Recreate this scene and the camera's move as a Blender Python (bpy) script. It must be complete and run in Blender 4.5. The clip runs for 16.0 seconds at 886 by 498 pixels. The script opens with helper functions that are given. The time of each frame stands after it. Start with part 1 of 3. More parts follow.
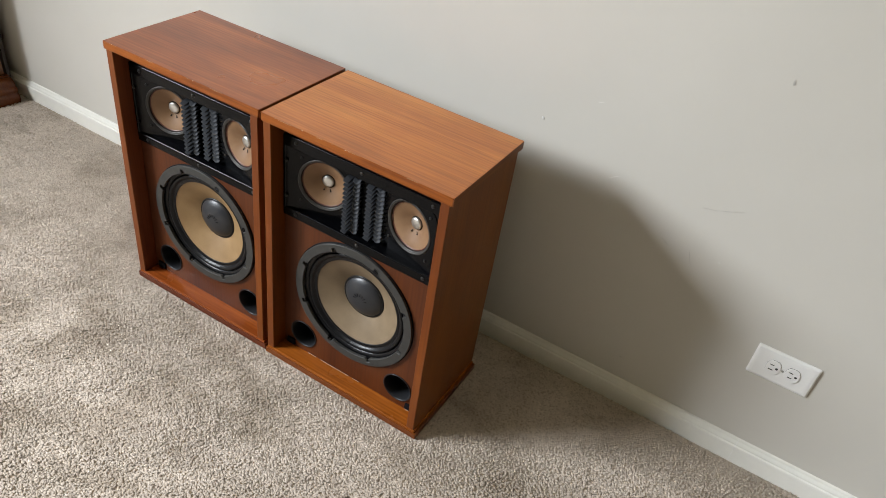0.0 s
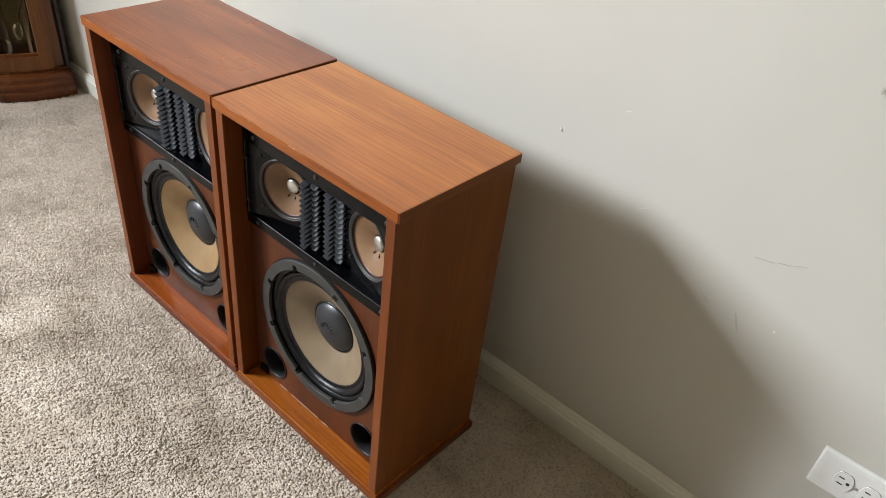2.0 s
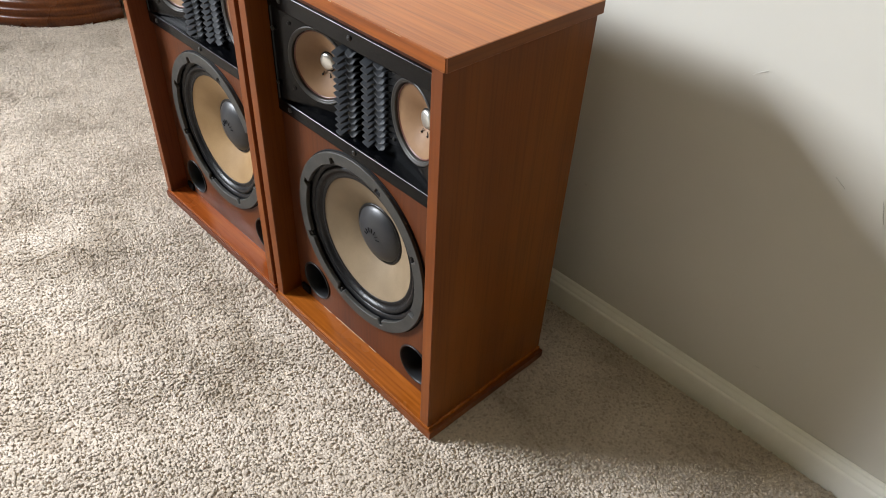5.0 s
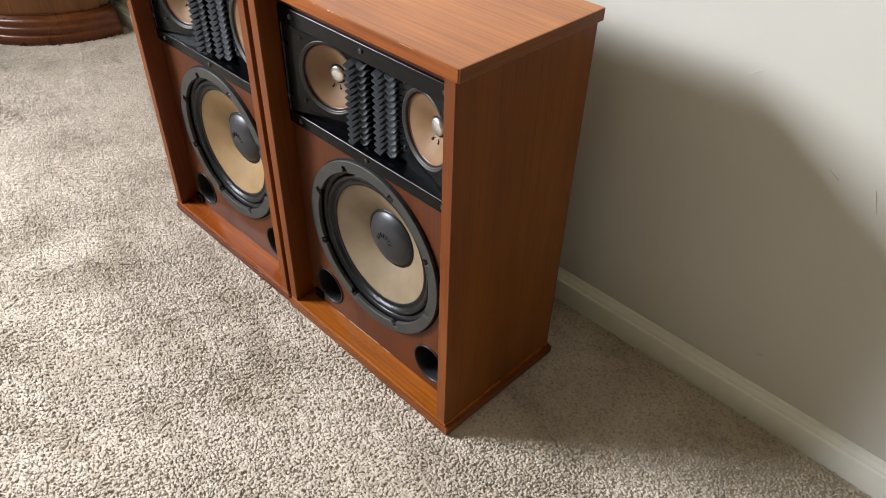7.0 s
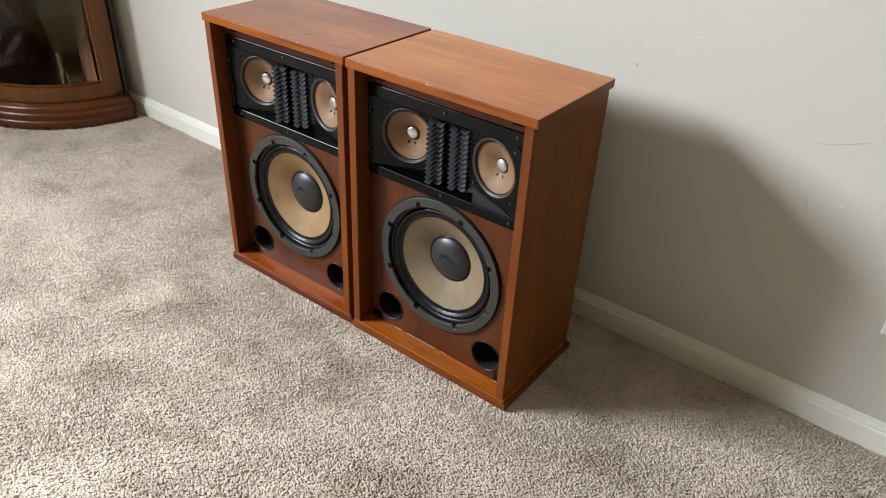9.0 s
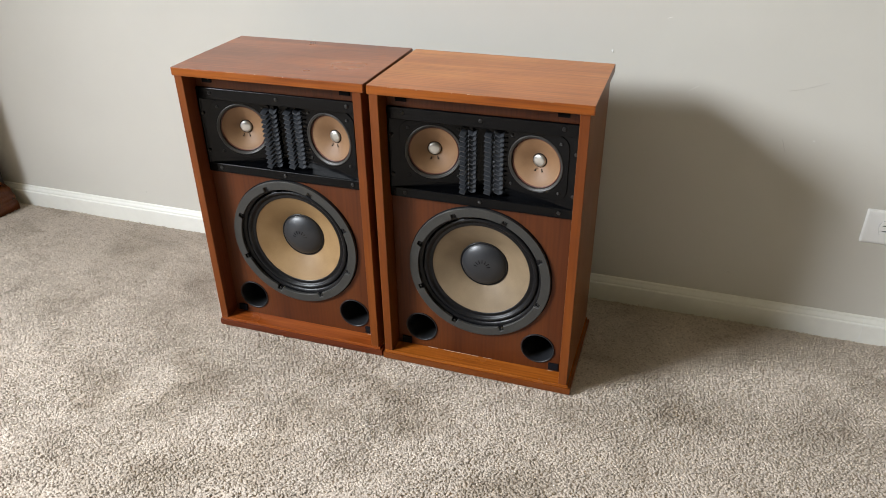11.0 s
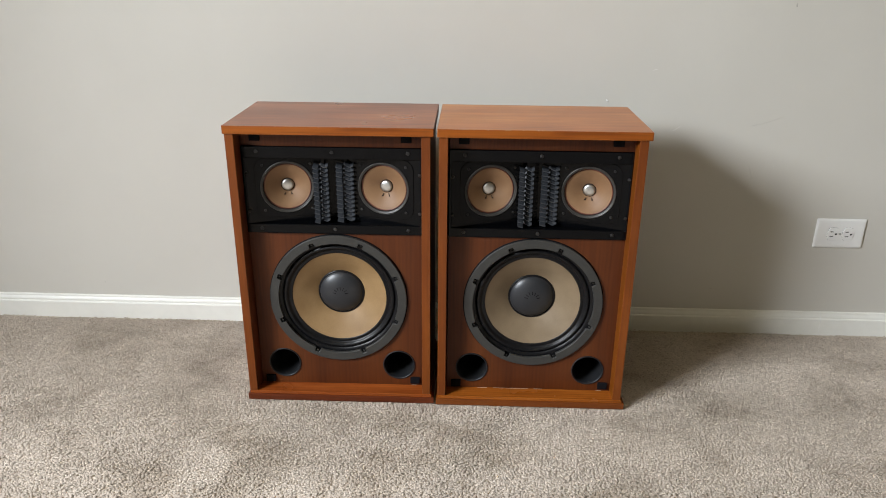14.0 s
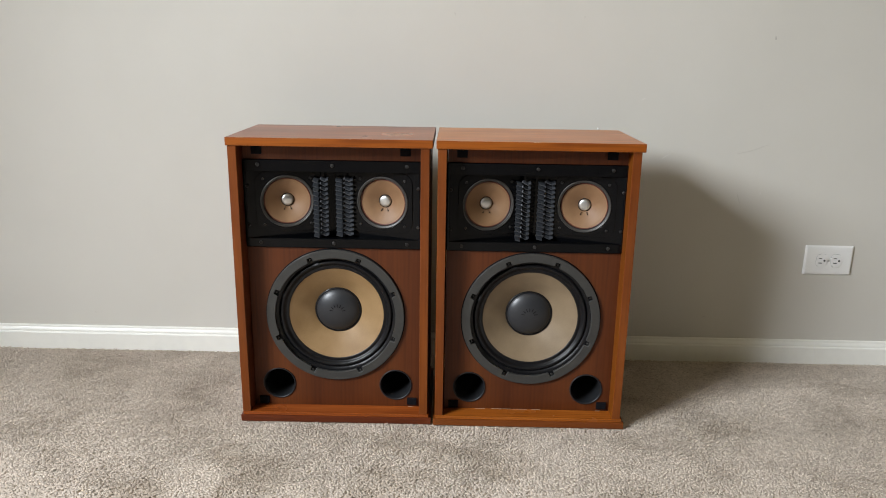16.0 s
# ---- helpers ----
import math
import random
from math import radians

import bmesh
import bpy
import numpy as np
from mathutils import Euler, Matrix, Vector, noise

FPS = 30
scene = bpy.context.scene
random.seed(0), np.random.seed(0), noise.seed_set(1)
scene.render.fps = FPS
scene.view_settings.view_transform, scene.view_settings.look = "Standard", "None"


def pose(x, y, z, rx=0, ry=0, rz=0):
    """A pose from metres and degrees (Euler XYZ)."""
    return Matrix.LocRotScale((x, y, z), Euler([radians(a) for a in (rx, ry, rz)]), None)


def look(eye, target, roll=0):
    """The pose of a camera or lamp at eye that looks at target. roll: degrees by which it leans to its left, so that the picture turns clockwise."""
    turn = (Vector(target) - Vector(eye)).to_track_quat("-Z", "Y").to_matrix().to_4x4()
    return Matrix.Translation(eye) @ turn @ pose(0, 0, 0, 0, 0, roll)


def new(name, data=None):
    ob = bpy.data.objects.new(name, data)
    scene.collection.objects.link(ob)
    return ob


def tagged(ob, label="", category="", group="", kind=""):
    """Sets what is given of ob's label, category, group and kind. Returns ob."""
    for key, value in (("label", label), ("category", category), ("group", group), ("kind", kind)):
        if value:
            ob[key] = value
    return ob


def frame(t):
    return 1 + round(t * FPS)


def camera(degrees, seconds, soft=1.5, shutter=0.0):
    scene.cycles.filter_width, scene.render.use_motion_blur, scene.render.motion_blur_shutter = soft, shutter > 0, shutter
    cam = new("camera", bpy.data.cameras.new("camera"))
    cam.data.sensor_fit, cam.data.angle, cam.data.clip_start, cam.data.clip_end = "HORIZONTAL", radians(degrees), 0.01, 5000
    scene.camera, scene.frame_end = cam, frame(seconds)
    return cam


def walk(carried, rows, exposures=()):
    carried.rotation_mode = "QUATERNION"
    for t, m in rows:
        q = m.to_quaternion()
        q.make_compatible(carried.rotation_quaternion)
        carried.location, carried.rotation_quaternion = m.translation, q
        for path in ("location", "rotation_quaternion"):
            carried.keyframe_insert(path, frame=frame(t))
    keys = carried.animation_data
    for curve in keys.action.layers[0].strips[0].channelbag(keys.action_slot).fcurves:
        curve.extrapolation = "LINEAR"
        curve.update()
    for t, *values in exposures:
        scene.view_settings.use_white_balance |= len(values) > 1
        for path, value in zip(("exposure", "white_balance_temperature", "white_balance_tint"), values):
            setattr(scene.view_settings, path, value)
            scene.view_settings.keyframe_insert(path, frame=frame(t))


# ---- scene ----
cam = camera(62.5, 16.0, soft=0.9)
METRES, EYE, TILT, LEAN, TURN = 8.0, 1.5, 0.0, 0.0, 25.7
PATH = [
    (0, (0.875, -0.926, 1.313), (0.183, 0.505, 0.1), 9.4),
    (0.5, (0.961, -0.895, 1.3), (0.162, 0.5, 0.11), 9.4),
    (1, (1.0, -0.852, 1.277), (0.124, 0.513, 0.107), 9.1),
    (1.5, (0.998, -0.731, 1.238), (0.058, 0.593, 0.07), 8.4),
    (2, (0.974, -0.587, 1.173), (-0.024, 0.682, -0.008), 7.3),
    (2.5, (0.926, -0.504, 1.13), (-0.129, 0.715, -0.054), 6.4),
    (3, (0.922, -0.485, 1.109), (-0.18, 0.706, -0.06), 5.9),
    (3.5, (0.933, -0.483, 1.061), (-0.192, 0.693, -0.102), 5.6),
    (4, (0.93, -0.483, 1.023), (-0.2, 0.674, -0.153), 4.8),
    (4.5, (0.926, -0.488, 0.993), (-0.189, 0.644, -0.221), 3.9),
    (5, (0.932, -0.492, 0.962), (-0.159, 0.602, -0.308), 3.0),
    (7.5, (0.938, -0.571, 1.007), (-0.145, 0.543, -0.253), 1.3),
    (8, (0.977, -0.698, 1.046), (-0.109, 0.489, -0.142), 3.0),
    (8.5, (0.999, -0.854, 1.089), (-0.066, 0.414, -0.033), 3.4),
    (11, (0.575, -1.22, 1.052), (0.008, 0.418, 0.054), -0.9),
    (11.5, (0.51, -1.308, 1.039), (-0.012, 0.371, 0.086), -1.7),
    (12, (0.415, -1.327, 1.024), (-0.023, 0.397, 0.11), -1.5),
    (12.5, (0.295, -1.338, 1.007), (-0.03, 0.429, 0.126), -0.7),
    (13, (0.188, -1.381, 0.989), (-0.008, 0.423, 0.149), 0.2),
    (13.5, (0.111, -1.412, 0.964), (0.008, 0.422, 0.172), 0.6),
    (14, (0.067, -1.436, 0.953), (0.003, 0.421, 0.214), 0.5),
    (14.5, (0.075, -1.459, 0.924), (0.022, 0.421, 0.244), 0.3),
    (15, (0.074, -1.488, 0.89), (0.019, 0.414, 0.273), 0.4),
    (15.5, (0.042, -1.503, 0.844), (-0.004, 0.417, 0.286), 0.6),
    (16, (0.04, -1.495, 0.815), (0.015, 0.435, 0.291), 0.9),
]
walk(cam, [(t, look(eye, target, roll)) for t, eye, target, roll in PATH],
     exposures=[(0.0, 0.02), (1.5, 0.14), (2.5, 0.24), (3.5, 0.32), (5.0, 0.4), (7.5, 0.4), (8.5, 0.25), (11.0, 0.08), (12.5, -0.05), (16.0, -0.14)])

# ---- light: daylight from a tall window behind the camera's left shoulder ----
world = bpy.data.worlds.new("sky")
scene.world = world
world.use_nodes = True
wn = world.node_tree.nodes
sky = wn.new("ShaderNodeTexSky")
sky.sky_type, sky.sun_disc = "NISHITA", False
sky.sun_elevation, sky.sun_rotation = radians(38), radians(250)
wn["Background"].inputs["Strength"].default_value = 0.10
world.node_tree.links.new(sky.outputs[0], wn["Background"].inputs["Color"])

sun = new("sun", bpy.data.lights.new("sun", "SUN"))
sun.data.energy, sun.data.angle, sun.data.color = 1.0, radians(12), (1.0, 0.96, 0.9)
sun.matrix_world = look((6, -9, 9), (0, -4, 0))

WALL_Y, LEFT_X, RIGHT_X, REAR_Y, CEIL = 0.409, -2.4, 6.2, -7.5, 2.55
WIN_Y0, WIN_Y1, WIN_Z0, WIN_Z1 = -2.95, -1.25, 0.95, 2.42

def window_lamp(name, m, wide, high, watts, colour):
    lamp = new(name, bpy.data.lights.new(name, "AREA"))
    lamp.data.shape, lamp.data.size, lamp.data.size_y = "RECTANGLE", wide, high
    lamp.data.energy, lamp.data.color = watts, colour
    lamp.data.spread = radians(118)
    lamp.matrix_world = m
    return lamp

window_lamp("window_daylight", look((LEFT_X - 0.02, -1.93, 1.98), (LEFT_X + 2.0, -1.80, 0.70)), 1.2, 0.92, 162.0, (0.885, 0.938, 1.0))

# ---- materials ----
def nodes_of(name):
    mat = bpy.data.materials.new(name)
    mat.use_nodes = True
    nt = mat.node_tree
    return mat, nt.nodes, nt.links, nt.nodes["Principled BSDF"]

def ramp(nd, lk, fac, stops):
    r = nd.new("ShaderNodeValToRGB")
    e = r.color_ramp.elements
    while len(e) < len(stops):
        e.new(0.5)
    for k, (pos, col) in zip(e, stops):
        k.position, k.color = pos, (*col, 1)
    lk.new(fac, r.inputs[0])
    return r.outputs[0]

def coords(nd, lk, scale, rot=(0, 0, 0), loc=(0, 0, 0)):
    tc, mp = nd.new("ShaderNodeTexCoord"), nd.new("ShaderNodeMapping")
    mp.inputs["Scale"].default_value, mp.inputs["Rotation"].default_value, mp.inputs["Location"].default_value = scale, rot, loc
    lk.new(tc.outputs["Object"], mp.inputs[0])
    return mp.outputs[0]

def noise_tex(nd, lk, vec, scale, detail=4, rough=0.55, distort=0.0):
    n = nd.new("ShaderNodeTexNoise")
    n.inputs["Scale"].default_value, n.inputs["Detail"].default_value = scale, detail
    n.inputs["Roughness"].default_value, n.inputs["Distortion"].default_value = rough, distort
    lk.new(vec, n.inputs["Vector"])
    return n.outputs[0]

def mix(nd, lk, fac, a, b, blend="MIX"):
    m = nd.new("ShaderNodeMix")
    m.data_type, m.blend_type = "RGBA", blend
    for sock, val in ((m.inputs[0], fac), (m.inputs[6], a), (m.inputs[7], b)):
        if isinstance(val, (int, float)):
            sock.default_value = val
        elif isinstance(val, tuple):
            sock.default_value = (*val, 1)
        else:
            lk.new(val, sock)
    return m.outputs[2]

def bump(nd, lk, bsdf, height, strength, dist):
    b = nd.new("ShaderNodeBump")
    b.inputs["Strength"].default_value, b.inputs["Distance"].default_value = strength, dist
    lk.new(height, b.inputs["Height"])
    lk.new(b.outputs[0], bsdf.inputs["Normal"])

def wood(name, dark, mid, light, grain="x", seed=0.0, rough=0.36, bands=9.0, figure=1.0, pore=0.42, gloss=0.3):
    mat, nd, lk, bsdf = nodes_of(name)
    along = {"x": 0, "y": 1, "z": 2}[grain]
    s1, s2 = [bands] * 3, [260.0] * 3
    s1[along], s2[along] = bands * 0.11, 7.0
    v1 = coords(nd, lk, s1, loc=(seed, seed * 1.7, seed * 0.6))
    v2 = coords(nd, lk, s2, loc=(seed, 0, 0))
    figure_n = noise_tex(nd, lk, v1, 1.0, 5, 0.6, 0.9 * figure)
    w = nd.new("ShaderNodeTexWave")
    w.wave_type, w.bands_direction = "BANDS", {"x": "Y", "y": "X", "z": "X"}[grain]
    s3 = [14.0] * 3
    s3[along] = 0.9
    v3 = coords(nd, lk, s3, loc=(seed, seed, seed))
    lk.new(v3, w.inputs["Vector"])
    w.inputs["Scale"].default_value, w.inputs["Distortion"].default_value = 2.3, 6.0
    w.inputs["Detail"].default_value, w.inputs["Detail Scale"].default_value = 4.0, 1.1
    col = ramp(nd, lk, figure_n, [(0.28, dark), (0.5, mid), (0.72, light)])
    col = mix(nd, lk, 0.13 * figure, col, ramp(nd, lk, w.outputs[0], [(0.0, dark), (1.0, light)]))
    pores = noise_tex(nd, lk, v2, 1.0, 2, 0.5)
    pore_c = ramp(nd, lk, pores, [(0.34, (0.52, 0.46, 0.42)), (0.5, (1, 1, 1)), (0.8, (1.12, 1.1, 1.06))])
    col = mix(nd, lk, pore, col, pore_c, "MULTIPLY")
    blot = noise_tex(nd, lk, coords(nd, lk, (6, 6, 6), loc=(seed * 3, 0, 1)), 1.0, 3, 0.5)
    col = mix(nd, lk, 0.5, col, ramp(nd, lk, blot, [(0.3, (0.8, 0.76, 0.74)), (0.7, (1.1, 1.1, 1.1))]), "MULTIPLY")
    lk.new(col, bsdf.inputs["Base Color"])
    lk.new(ramp(nd, lk, blot, [(0.3, (rough + 0.03,) * 3), (0.7, (rough - 0.02,) * 3)]), bsdf.inputs["Roughness"])
    bsdf.inputs["Specular IOR Level"].default_value = gloss
    bump(nd, lk, bsdf, pores, 0.10, 0.0006)
    return mat

def plain(name, colour, rough=0.5, metal=0.0, grain=0.12, scale=60.0, bumpy=0.0, spec=0.5, coat=0.0):
    mat, nd, lk, bsdf = nodes_of(name)
    v = coords(nd, lk, (1, 1, 1))
    n1, n2 = noise_tex(nd, lk, v, scale, 5), noise_tex(nd, lk, v, scale * 0.12, 3)
    lo, hi = tuple(c * (1 - grain) for c in colour), tuple(min(1, c * (1 + grain)) for c in colour)
    col = mix(nd, lk, 0.5, ramp(nd, lk, n1, [(0.3, lo), (0.7, hi)]), ramp(nd, lk, n2, [(0.3, lo), (0.7, hi)]))
    lk.new(col, bsdf.inputs["Base Color"])
    lk.new(ramp(nd, lk, n2, [(0.3, (rough * 1.12,) * 3), (0.7, (rough * 0.9,) * 3)]), bsdf.inputs["Roughness"])
    bsdf.inputs["Metallic"].default_value = metal
    bsdf.inputs["Specular IOR Level"].default_value = spec
    bsdf.inputs["Coat Weight"].default_value = coat
    if bumpy:
        bump(nd, lk, bsdf, n1, bumpy, 0.001)
    return mat

def wall_paint():
    mat, nd, lk, bsdf = nodes_of("wall_paint")
    v = coords(nd, lk, (1, 1, 1))
    orange = noise_tex(nd, lk, v, 420.0, 3, 0.6)
    cloud = noise_tex(nd, lk, v, 1.6, 5, 0.6)
    col = ramp(nd, lk, cloud, [(0.3, (0.609, 0.585, 0.530)), (0.7, (0.650, 0.626, 0.571))])
    lk.new(col, bsdf.inputs["Base Color"])
    bsdf.inputs["Roughness"].default_value = 0.62
    bump(nd, lk, bsdf, orange, 0.10, 0.0008)
    return mat

FOOTMARKS = ((-0.37, -0.25, 0.10, 0.06, 60), (-0.14, -0.34, 0.16, 0.055, 62), (-0.06, -0.20, 0.12, 0.05, 30), (-0.09, -0.05, 0.09, 0.05, 10), (-0.02, -0.46, 0.13, 0.05, 25),
             (-0.55, -0.30, 0.10, 0.07, 20), (-0.28, -0.46, 0.08, 0.06, 0), (-0.31, -0.20, 0.12, 0.07, -20), (-0.41, -0.14, 0.08, 0.05, 0), 
             (-0.12, -0.33, 0.10, 0.08, 80), (0.14, -0.17, 0.12, 0.05, 15),
             (0.05, -0.11, 0.14, 0.05, -10), (0.66, 0.0, 0.12, 0.05, 30), (0.35, -0.33, 0.14, 0.06, 40))

def carpet_material():
    mat, nd, lk, bsdf = nodes_of("carpet_pile")
    v = coords(nd, lk, (1, 1, 1))
    fibre = noise_tex(nd, lk, v, 600.0, 3, 0.7)
    tuft = noise_tex(nd, lk, v, 240.0, 3, 0.6)
    lay = noise_tex(nd, lk, coords(nd, lk, (1.0, 1.35, 1.0), loc=(0.7, 0.35, 0)), 6.0, 6, 0.72, 0.6)
    lay2 = noise_tex(nd, lk, coords(nd, lk, (1.0, 0.8, 1.0), loc=(3.1, 1.3, 0)), 1.7, 2, 0.5)
    base = ramp(nd, lk, tuft, [(0.25, (0.465, 0.398, 0.333)), (0.5, (0.547, 0.470, 0.398)), (0.75, (0.62, 0.538, 0.460))])
    geo = nd.new("ShaderNodeNewGeometry")
    base = mix(nd, lk, 1.0, base, ramp(nd, lk, geo.outputs["Random Per Island"], [(0.0, (0.72, 0.70, 0.68)), (0.35, (0.95, 0.95, 0.95)), (1.0, (1.10, 1.10, 1.10))]), "MULTIPLY")
    col = mix(nd, lk, 0.75, base, ramp(nd, lk, fibre, [(0.32, (0.72, 0.68, 0.64)), (0.52, (0.98, 0.98, 0.98)), (0.72, (1.12, 1.12, 1.12))]), "MULTIPLY")
    # patches of pile lay, their nap shading multiplied into the colour
    col = mix(nd, lk, 0.9, col, ramp(nd, lk, lay, [(0.36, (0.73, 0.705, 0.67)), (0.45, (0.92, 0.91, 0.895)), (0.58, (1.09, 1.09, 1.09))]), "MULTIPLY")
    col = mix(nd, lk, 0.8, col, ramp(nd, lk, lay2, [(0.35, (0.9, 0.89, 0.87)), (0.6, (1.04, 1.04, 1.04))]), "MULTIPLY")
    # footmarks: shading of pile brushed the other way, put into the colour (x, y, half length, half width, turn)
    warp = nd.new("ShaderNodeTexNoise")
    warp.inputs["Scale"].default_value, warp.inputs["Detail"].default_value = 11.0, 8.0
    lk.new(v, warp.inputs["Vector"])
    off = nd.new("ShaderNodeVectorMath")
    off.operation = "MULTIPLY_ADD"
    off.inputs[1].default_value = (0.26, 0.26, 0.0)
    lk.new(warp.outputs["Color"], off.inputs[0]), lk.new(v, off.inputs[2])
    total = None
    for x, y, a, b, turn in FOOTMARKS:
        mp, gr = nd.new("ShaderNodeMapping"), nd.new("ShaderNodeTexGradient")
        mp.vector_type = "TEXTURE"
        mp.inputs["Location"].default_value = (x + 0.13, y + 0.13, 0)
        mp.inputs["Rotation"].default_value, mp.inputs["Scale"].default_value = (0, 0, radians(turn)), (a, b, 1)
        gr.gradient_type = "SPHERICAL"
        lk.new(off.outputs[0], mp.inputs[0]), lk.new(mp.outputs[0], gr.inputs[0])
        if total is None:
            total = gr.outputs[1]
        else:
            ad = nd.new("ShaderNodeMath")
            ad.operation = "MAXIMUM"
            lk.new(total, ad.inputs[0]), lk.new(gr.outputs[1], ad.inputs[1])
            total = ad.outputs[0]
    col = mix(nd, lk, 1.0, col, ramp(nd, lk, total, [(0.0, (1, 1, 1)), (0.12, (0.99, 0.99, 0.985)), (0.25, (0.90, 0.89, 0.87)), (0.6, (0.82, 0.80, 0.775)), (1.0, (0.78, 0.76, 0.72))]), "MULTIPLY")
    lk.new(col, bsdf.inputs["Base Color"])
    bsdf.inputs["Roughness"].default_value = 0.95
    bsdf.inputs["Specular IOR Level"].default_value = 0.15
    bsdf.inputs["Sheen Weight"].default_value = 0.25
    bsdf.inputs["Sheen Tint"].default_value = (1.0, 0.94, 0.85, 1)
    # fuzzy fibre ends stand upright on every tuft, so its slopes shade softly
    soften = nd.new("ShaderNodeVectorMath")
    soften.operation = "MULTIPLY_ADD"
    soften.inputs[1].default_value, soften.inputs[2].default_value = (0.62, 0.62, 0.62), (0.0, 0.0, 0.38)
    lk.new(geo.outputs["Normal"], soften.inputs[0])
    unit = nd.new("ShaderNodeVectorMath")
    unit.operation = "NORMALIZE"
    lk.new(soften.outputs[0], unit.inputs[0])
    bump(nd, lk, bsdf, fibre, 0.4, 0.0010)
    lk.new(unit.outputs[0], bsdf.inputs["Normal"].links[0].from_node.inputs["Normal"])
    return mat

WALL_PAINT = wall_paint()
# Unseen far walls, coloured dark brown to dim and warm the bounced light.
DARK_BOUNCE_PAINT = plain("brown_bounce_wall_paint", (0.125, 0.108, 0.058), 0.7, grain=0.05, scale=8)
TRIM = plain("white_trim_paint", (0.87, 0.86, 0.80), 0.35, grain=0.04, scale=40, bumpy=0.05)
# Unseen window wall, coloured ochre so its bounce warms and dims the corner.
OCHRE_BOUNCE_PAINT = plain("ochre_bounce_wall_paint", (0.30, 0.25, 0.12), 0.7, grain=0.05, scale=8)
# Unseen ceiling, tinted yellow so light bounced off it warms the shadows.
CEILING = plain("tinted_bounce_ceiling_paint", (0.55, 0.515, 0.36), 0.8, grain=0.03)
CARPET = carpet_material()
PLASTIC_WHITE = plain("white_plastic", (0.88, 0.875, 0.855), 0.3, grain=0.02)
SLOT = plain("dark_slot", (0.03, 0.03, 0.03), 0.6)
HORN = plain("black_moulded_plastic", (0.0018, 0.0020, 0.0026), 0.24, grain=0.25, scale=500, bumpy=0.06, spec=0.15)
FIN = plain("charcoal_fin_plastic", (0.036, 0.039, 0.0445), 0.50, grain=0.2, scale=300, spec=0.35)
RING = plain("grey_cast_frame", (0.042, 0.041, 0.038), 0.46, metal=0.05, grain=0.2, scale=260, bumpy=0.12, spec=0.35)
RUBBER = plain("black_surround", (0.005, 0.005, 0.006), 0.34, grain=0.3, scale=140, bumpy=0.9, spec=0.30)
CAP = plain("black_dust_cap", (0.022, 0.023, 0.026), 0.38, grain=0.15, scale=200)
BLACK = plain("matt_black", (0.004, 0.004, 0.005), 0.7, spec=0.12)
PORT = plain("port_tube_plastic", (0.013, 0.0135, 0.015), 0.42, grain=0.2, spec=0.3)
FELT = plain("black_hook_tape", (0.006, 0.006, 0.008), 0.85, grain=0.3, scale=700, bumpy=0.5, spec=0.12)
CHROME = plain("brushed_aluminium", (0.62, 0.62, 0.60), 0.34, metal=1.0, grain=0.06, scale=150)
TW_RING = plain("dark_tweeter_frame", (0.035, 0.032, 0.029), 0.42, metal=0.1, grain=0.2, scale=260, bumpy=0.1)
BOLT = plain("blackened_screw", (0.035, 0.033, 0.031), 0.4, metal=0.6)
GASKET = plain("red_brown_gasket", (0.10, 0.028, 0.016), 0.45)
PALE = plain("pale_chipped_wood", (0.72, 0.6, 0.48), 0.6, grain=0.3, scale=300)
# Pale colour for the tops' front arris: its highlight together with rubbed wood.
WORN_GLINT = plain("highlit_rubbed_wood", (0.42, 0.26, 0.14), 0.4, grain=0.3, scale=300)
GLUE = plain("dried_glue", (0.42, 0.30, 0.20), 0.5, grain=0.3, scale=200)
SCRATCH = plain("pale_scratch", (0.72, 0.70, 0.655), 0.7)
FILLER = plain("white_wall_chip", (0.85, 0.85, 0.83), 0.7)
SCUFF = plain("grey_scuff", (0.50, 0.475, 0.43), 0.7, grain=0.3, scale=400)

def cone_paper(name, c0, c1):
    mat, nd, lk, bsdf = nodes_of(name)
    v = coords(nd, lk, (1, 1, 1))
    n1, n2 = noise_tex(nd, lk, v, 22.0, 4, 0.5), noise_tex(nd, lk, v, 500.0, 3, 0.6)
    col = ramp(nd, lk, n1, [(0.3, c0), (0.7, c1)])
    col = mix(nd, lk, 0.35, col, ramp(nd, lk, n2, [(0.3, (0.8, 0.78, 0.75)), (0.7, (1.08, 1.08, 1.08))]), "MULTIPLY")
    lk.new(col, bsdf.inputs["Base Color"])
    bsdf.inputs["Roughness"].default_value = 0.55
    bsdf.inputs["Specular IOR Level"].default_value = 0.35
    bump(nd, lk, bsdf, n2, 0.08, 0.0005)
    return mat

CONE_LEFT = cone_paper("golden_woofer_paper", (0.24, 0.145, 0.063), (0.30, 0.19, 0.088))
CONE_RIGHT = cone_paper("grey_tan_woofer_paper", (0.18, 0.130, 0.078), (0.225, 0.165, 0.102))
CONE_SMALL = cone_paper("brown_tweeter_paper", (0.20, 0.108, 0.053), (0.25, 0.145, 0.074))

# ---- mesh helpers ----
def part(name, bm, mat, parent=None, label="", smooth=False):
    me = bpy.data.meshes.new(name)
    bm.to_mesh(me)
    bm.free()
    return put(name, me, mat, parent, label, smooth)

def put(name, me, mat, parent=None, label="", smooth=False):
    me.materials.clear()
    me.materials.append(mat)
    if smooth:
        me.polygons.foreach_set("use_smooth", [True] * len(me.polygons))
    ob = new(name, me)
    ob.parent = parent
    return tagged(ob, label)

